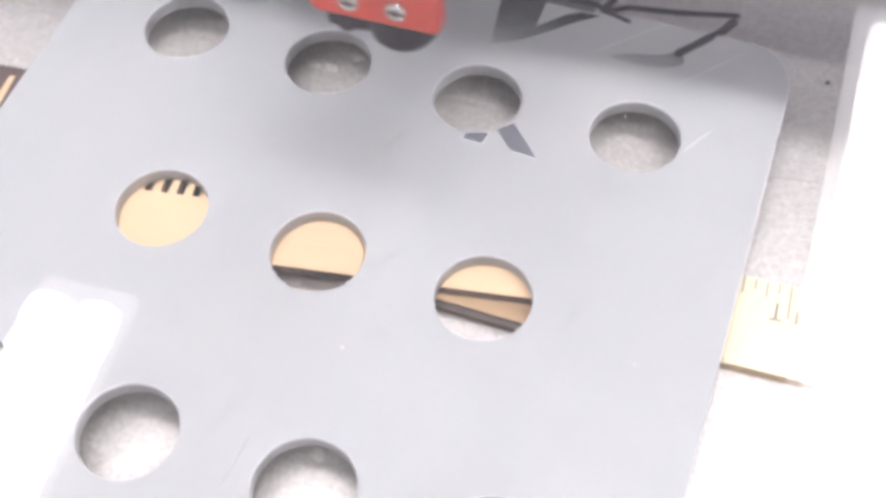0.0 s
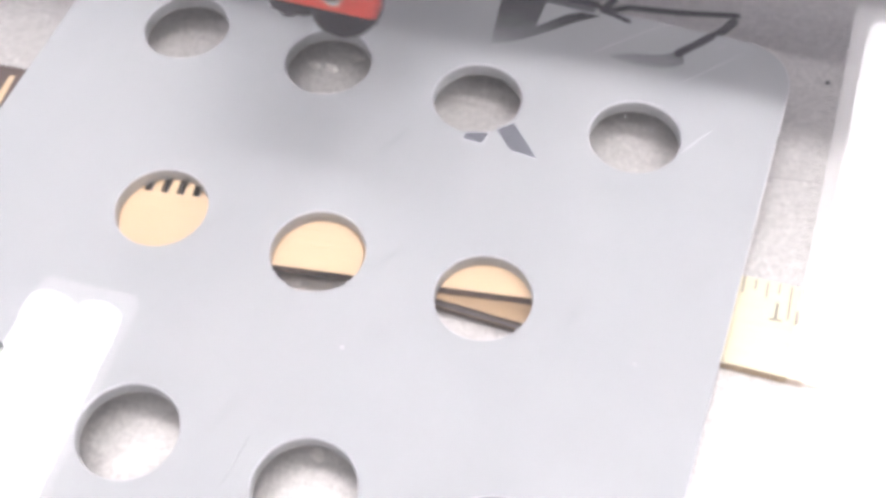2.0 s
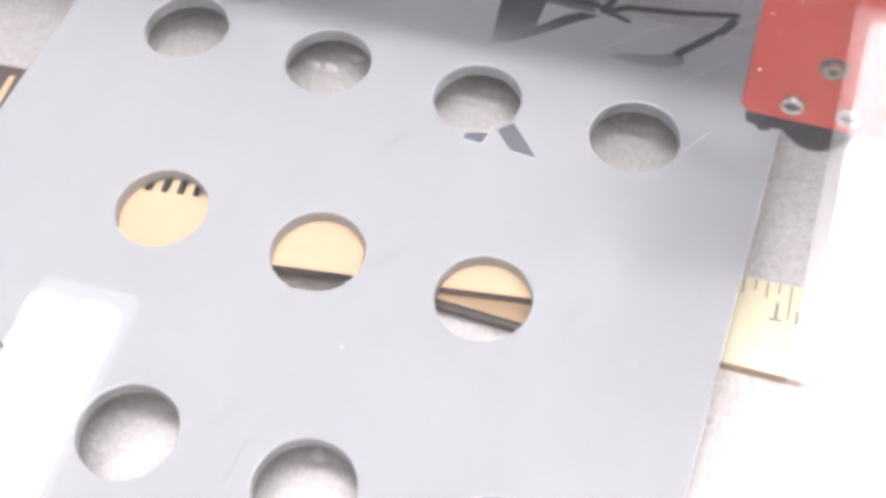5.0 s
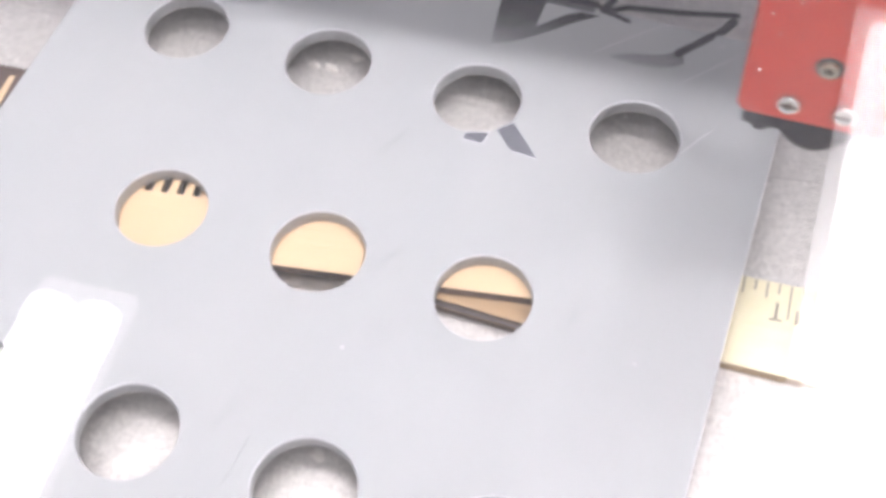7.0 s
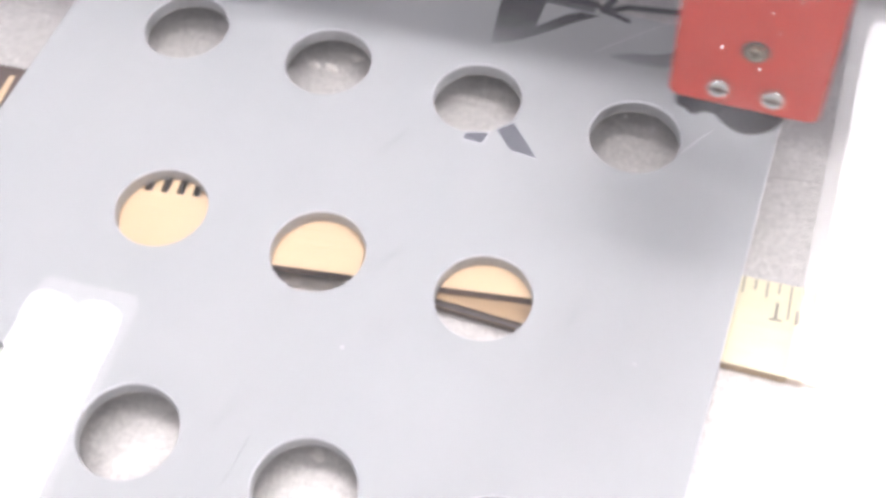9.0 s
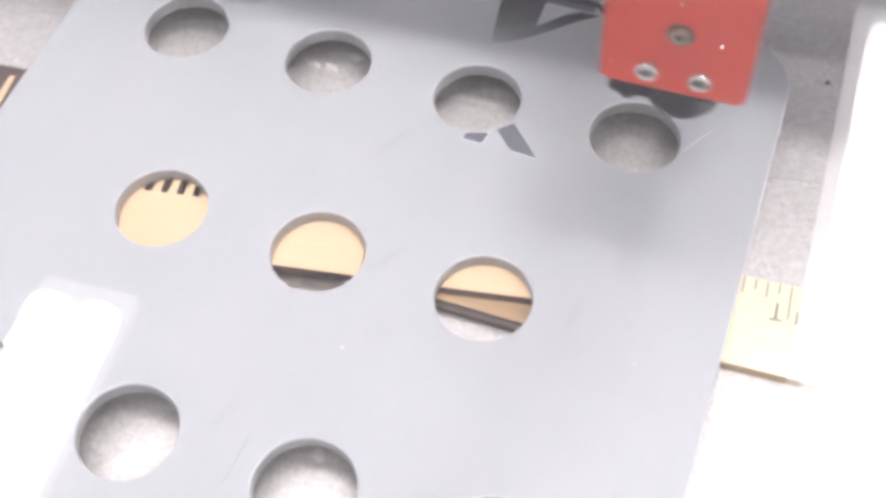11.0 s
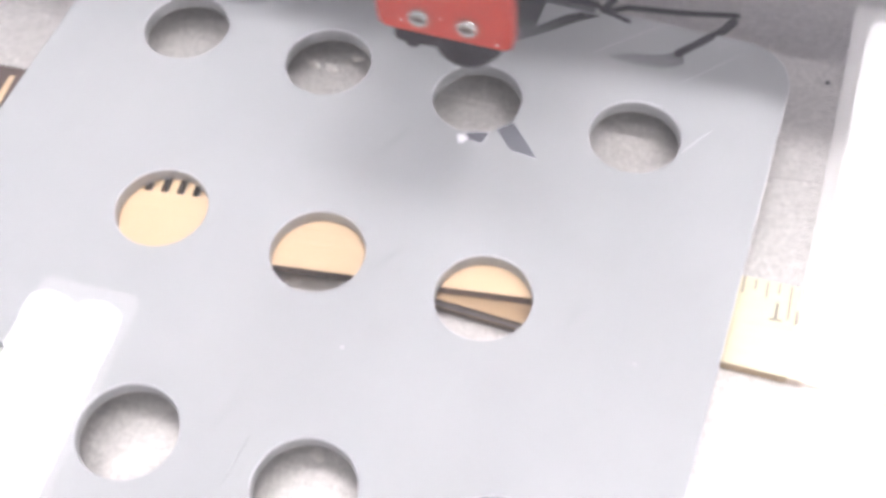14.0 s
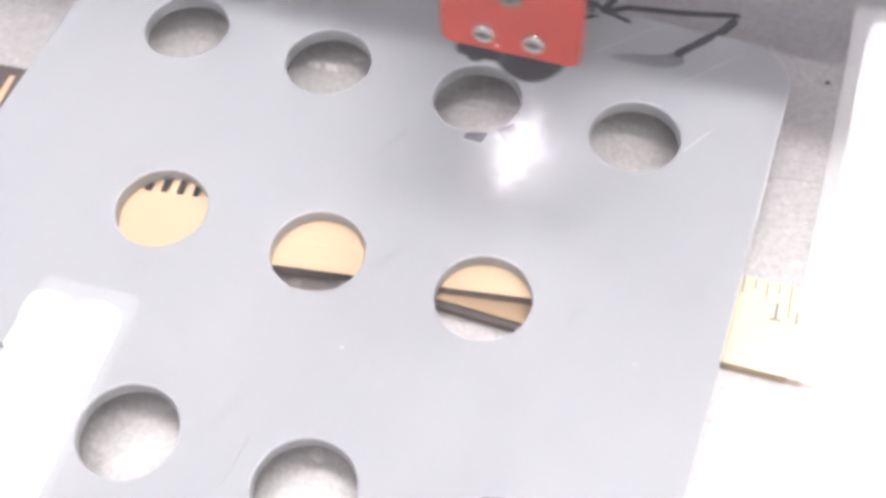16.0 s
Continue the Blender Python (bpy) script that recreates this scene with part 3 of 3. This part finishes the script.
def build_head():
    head = tagged(empty("laser_module"), "red painted laser head plate with steel screws and black lens tube", "laser head")
    plate_bm = bmesh.new()
    out = rounded(-16.4, 16.5, -5.4, 56, 2.6, 6)
    vs = [[plate_bm.verts.new((x * mm, y * mm, z * mm)) for x, z in out] for y in (0, 4.0)]
    n = len(out)
    plate_bm.faces.new(vs[0])
    plate_bm.faces.new(vs[1][::-1])
    for i in range(n):
        plate_bm.faces.new((vs[0][i], vs[1][i], vs[1][(i + 1) % n], vs[0][(i + 1) % n]))
    bmesh.ops.recalc_face_normals(plate_bm, faces=plate_bm.faces[:])
    bmesh.ops.bevel(plate_bm, geom=[e for e in plate_bm.edges if abs(e.verts[0].co.y - e.verts[1].co.y) < 1e-6], offset=0.0005, segments=2, affect="EDGES")
    smooth(part("front_plate", plate_bm, M_RED, head, "red painted front plate"), 40)
    for x in (-5.85, 5.85):
        s = cap_screw("screw", head, (x + 0.2) * mm, 0.0006, 0.0027, M_STEEL)
        # Dark band between the upper and lower glint, painted as an inset.
        part("slot", box(-0.0019, 0.0019, -0.00145, -0.0006, -0.00052, 0.00052, 0.0001), M_CHAR, s, "dark band painted between the screw glints")
    cap_screw("set_screw", head, 0.0004, 13.0 * mm, 0.0022, M_BRASS, 0.0003)
    # Flat ring on the plate: a recess's shade given as dark colour.
    part("well_shade", lathe([(0.0031, -0.0001), (0.0030, 0.00008), (0.0026, 0.00009)], 28, None, "y"), M_CHAR, head, "dark ring painted as recess shade round the set screw").location = (0.0004, -0.00005, 13.0 * mm)
    tube = smooth(part("lens_tube", lathe([(0.004, -0.0230), (0.0070, -0.0228), (0.0090, -0.0200), (0.0094, -0.0180), (0.0094, -0.0040), (0.0085, -0.0035), (0.0085, 0.030)], 40), M_BLACK, head, "black lens tube"), 40)
    tube.location = (0.0012, 0.015, 0)
    fit = box(-0.0152, -0.0040, 0.0046, 0.0140, -0.0150, -0.0025, 0.0016, 3)
    box(-0.0128, -0.0086, 0.0050, 0.0120, -0.0172, -0.0120, 0.0018, 3, fit)
    box(-0.0135, 0.0105, 0.0065, 0.0200, -0.0150, -0.0040, 0.0020, 3, fit)
    part("air_fitting", fit, M_BLACK, head, "black air fitting")
    part("mount_block", box(-0.0150, 0.0150, 0.0060, 0.0605, 0.0085, 0.030, 0.002), M_BLACK, head, "black mounting block")
    part("carriage", box(-0.0155, 0.0155, 0.061, 0.0815, 0.0012, 0.030, 0.002), M_BLACK, head, "black carriage on the gantry rail")
    return head


def build_spark():
    """A white-hot ragged point with glowing vapour that drifts up towards the lens, and thrown sparks."""
    thing = tagged(empty("laser_spark"), "bright white laser spark with faint pink plume", "spark")
    rng = random.Random(9)
    for x, y, r, sx, sy in ((0, 1.0, 1.3, 0.9, 1.6), (0.4, -3.6, 0.4, 0.6, 2.2), (-2.4, 2.4, 0.25, 1.2, 0.8), (1.6, 4.8, 0.25, 0.7, 1.8)):
        core = bmesh.new()
        bmesh.ops.create_icosphere(core, subdivisions=3, radius=r * mm)
        for v in core.verts:
            v.co *= 1 + 0.6 * noise.noise(v.co * 700 + Vector((x, y, 0)))
            v.co = Vector((v.co.x * sx + x * mm, v.co.y * sy + y * mm, v.co.z * 0.7 + 0.0016))
        part("core", core, M_SPARK, thing, "white-hot core")
    puffs = ((0.0, 1.0, 14.0, 0.60, 1.4, 0.95), (0.6, 1.0, 26.0, 0.85, 1.1, 0.46), (2.4, 11.0, 9.0, 0.6, 1.4, 0.26), (-4.6, 4.2, 7.0, 1.2, 0.6, 0.40),
             (6.5, 1.0, 8.0, 0.8, 0.8, 0.20), (0.4, -7.0, 9.0, 0.6, 1.4, 0.60), (-1.5, 7.0, 7.0, 0.7, 1.0, 0.45))
    bm = bmesh.new()
    bmesh.ops.create_icosphere(bm, subdivisions=4, radius=0.028)
    bmesh.ops.delete(bm, geom=[v for v in bm.verts if v.co.z < -1e-5], context="VERTS")
    for v in bm.verts:
        v.co.z = max(v.co.z, 0) * 0.05 + 0.0002
    plume = part("plume", bm, make_plume(puffs), thing, "faint pink plume")
    for _ in range(16):
        a = rng.uniform(0, 2 * math.pi)
        r0, r1 = rng.uniform(0.002, 0.006), rng.uniform(0.006, 0.0105)
        d = Vector((math.cos(a) * 0.8, math.sin(a), rng.uniform(0.05, 0.5)))
        s = Vector((-math.sin(a), math.cos(a), 0)) * rng.uniform(0.00003, 0.00008)
        bm = bmesh.new()
        p, q = d * r0 + Vector((0, 0, .0006)), d * r1 + Vector((0, 0, .0006))
        up = Vector((0, 0, 0.0001))
        v = [bm.verts.new(c) for c in (p - s, p + s, p + up, q)]
        for i, j, k in ((0, 1, 2), (0, 1, 3), (1, 2, 3), (2, 0, 3)):
            bm.faces.new((v[i], v[j], v[k]))
        part("streak", bm, M_STREAK, thing, "thrown spark")
    return thing, plume


build_room()
build_ceiling_light(0.317, 0.522, 0.42, 1.435, 1, 1.3)
build_ceiling_light(-0.782, -0.626, 0.11, 0.500, 2, 3.9)
# Three unseen lights added to brighten the sheet from overhead and in front.
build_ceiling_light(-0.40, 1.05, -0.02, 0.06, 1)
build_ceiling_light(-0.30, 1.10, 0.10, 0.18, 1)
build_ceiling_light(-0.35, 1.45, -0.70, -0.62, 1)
build_cutter()
build_sheet()
build_comb()
build_slips()
build_ruler()
HEAD = build_head()
SPARK, PLUME = build_spark()


# ---- movement ----
def head_x(t):
    """The head's sweep: steady runs at 150 mm a second between two quick turns."""
    half, first, left, right, speed = 1.0529, 0.740, 0.0290, 0.1868, 0.150
    u = abs(((t - first) / half + 1) % 2 - 1)
    d = u * half
    soft = 0.085
    near = d if d > soft else (d * d / (2 * soft) + soft / 2)
    far = half - d
    far = far if far > soft else (far * far / (2 * soft) + soft / 2)
    return right - speed * near if d < half / 2 else left + speed * far


def firing(t):
    """The beam fires over the engraved marks on some of the sweeps."""
    x = head_x(t)
    on_mark = 0.1025 < x < 0.1165 or 0.0915 < x < 0.0945 and 13.5 < t < 14.5
    return on_mark and (t < 0.5 or 11.5 < t < 12.1 or 13.5 < t < 14.3 or t > 15.7)


def spark_z(t):
    """The spark shows on the sheet while the beam fires, barely and with no plume on the small mark; else it is inside the base."""
    if not firing(t):
        return -0.060
    return 0.0002 if head_x(t) > 0.1 else -0.0019


def motions():
    ticks = [k / FPS for k in range(int(16 * FPS) + 1)]
    walk(HEAD, [(t, pose(head_x(t) + 0.0005, -0.031, 0.0612, 0, -1.3, 0)) for t in ticks])
    walk(PLUME, [(t, pose(0, 0, 0 if head_x(t) > 0.1 else -0.03)) for t in ticks])
    walk(SPARK, [(t, pose(head_x(t) - 0.0012, -0.0162, spark_z(t))) for t in ticks])


motions()
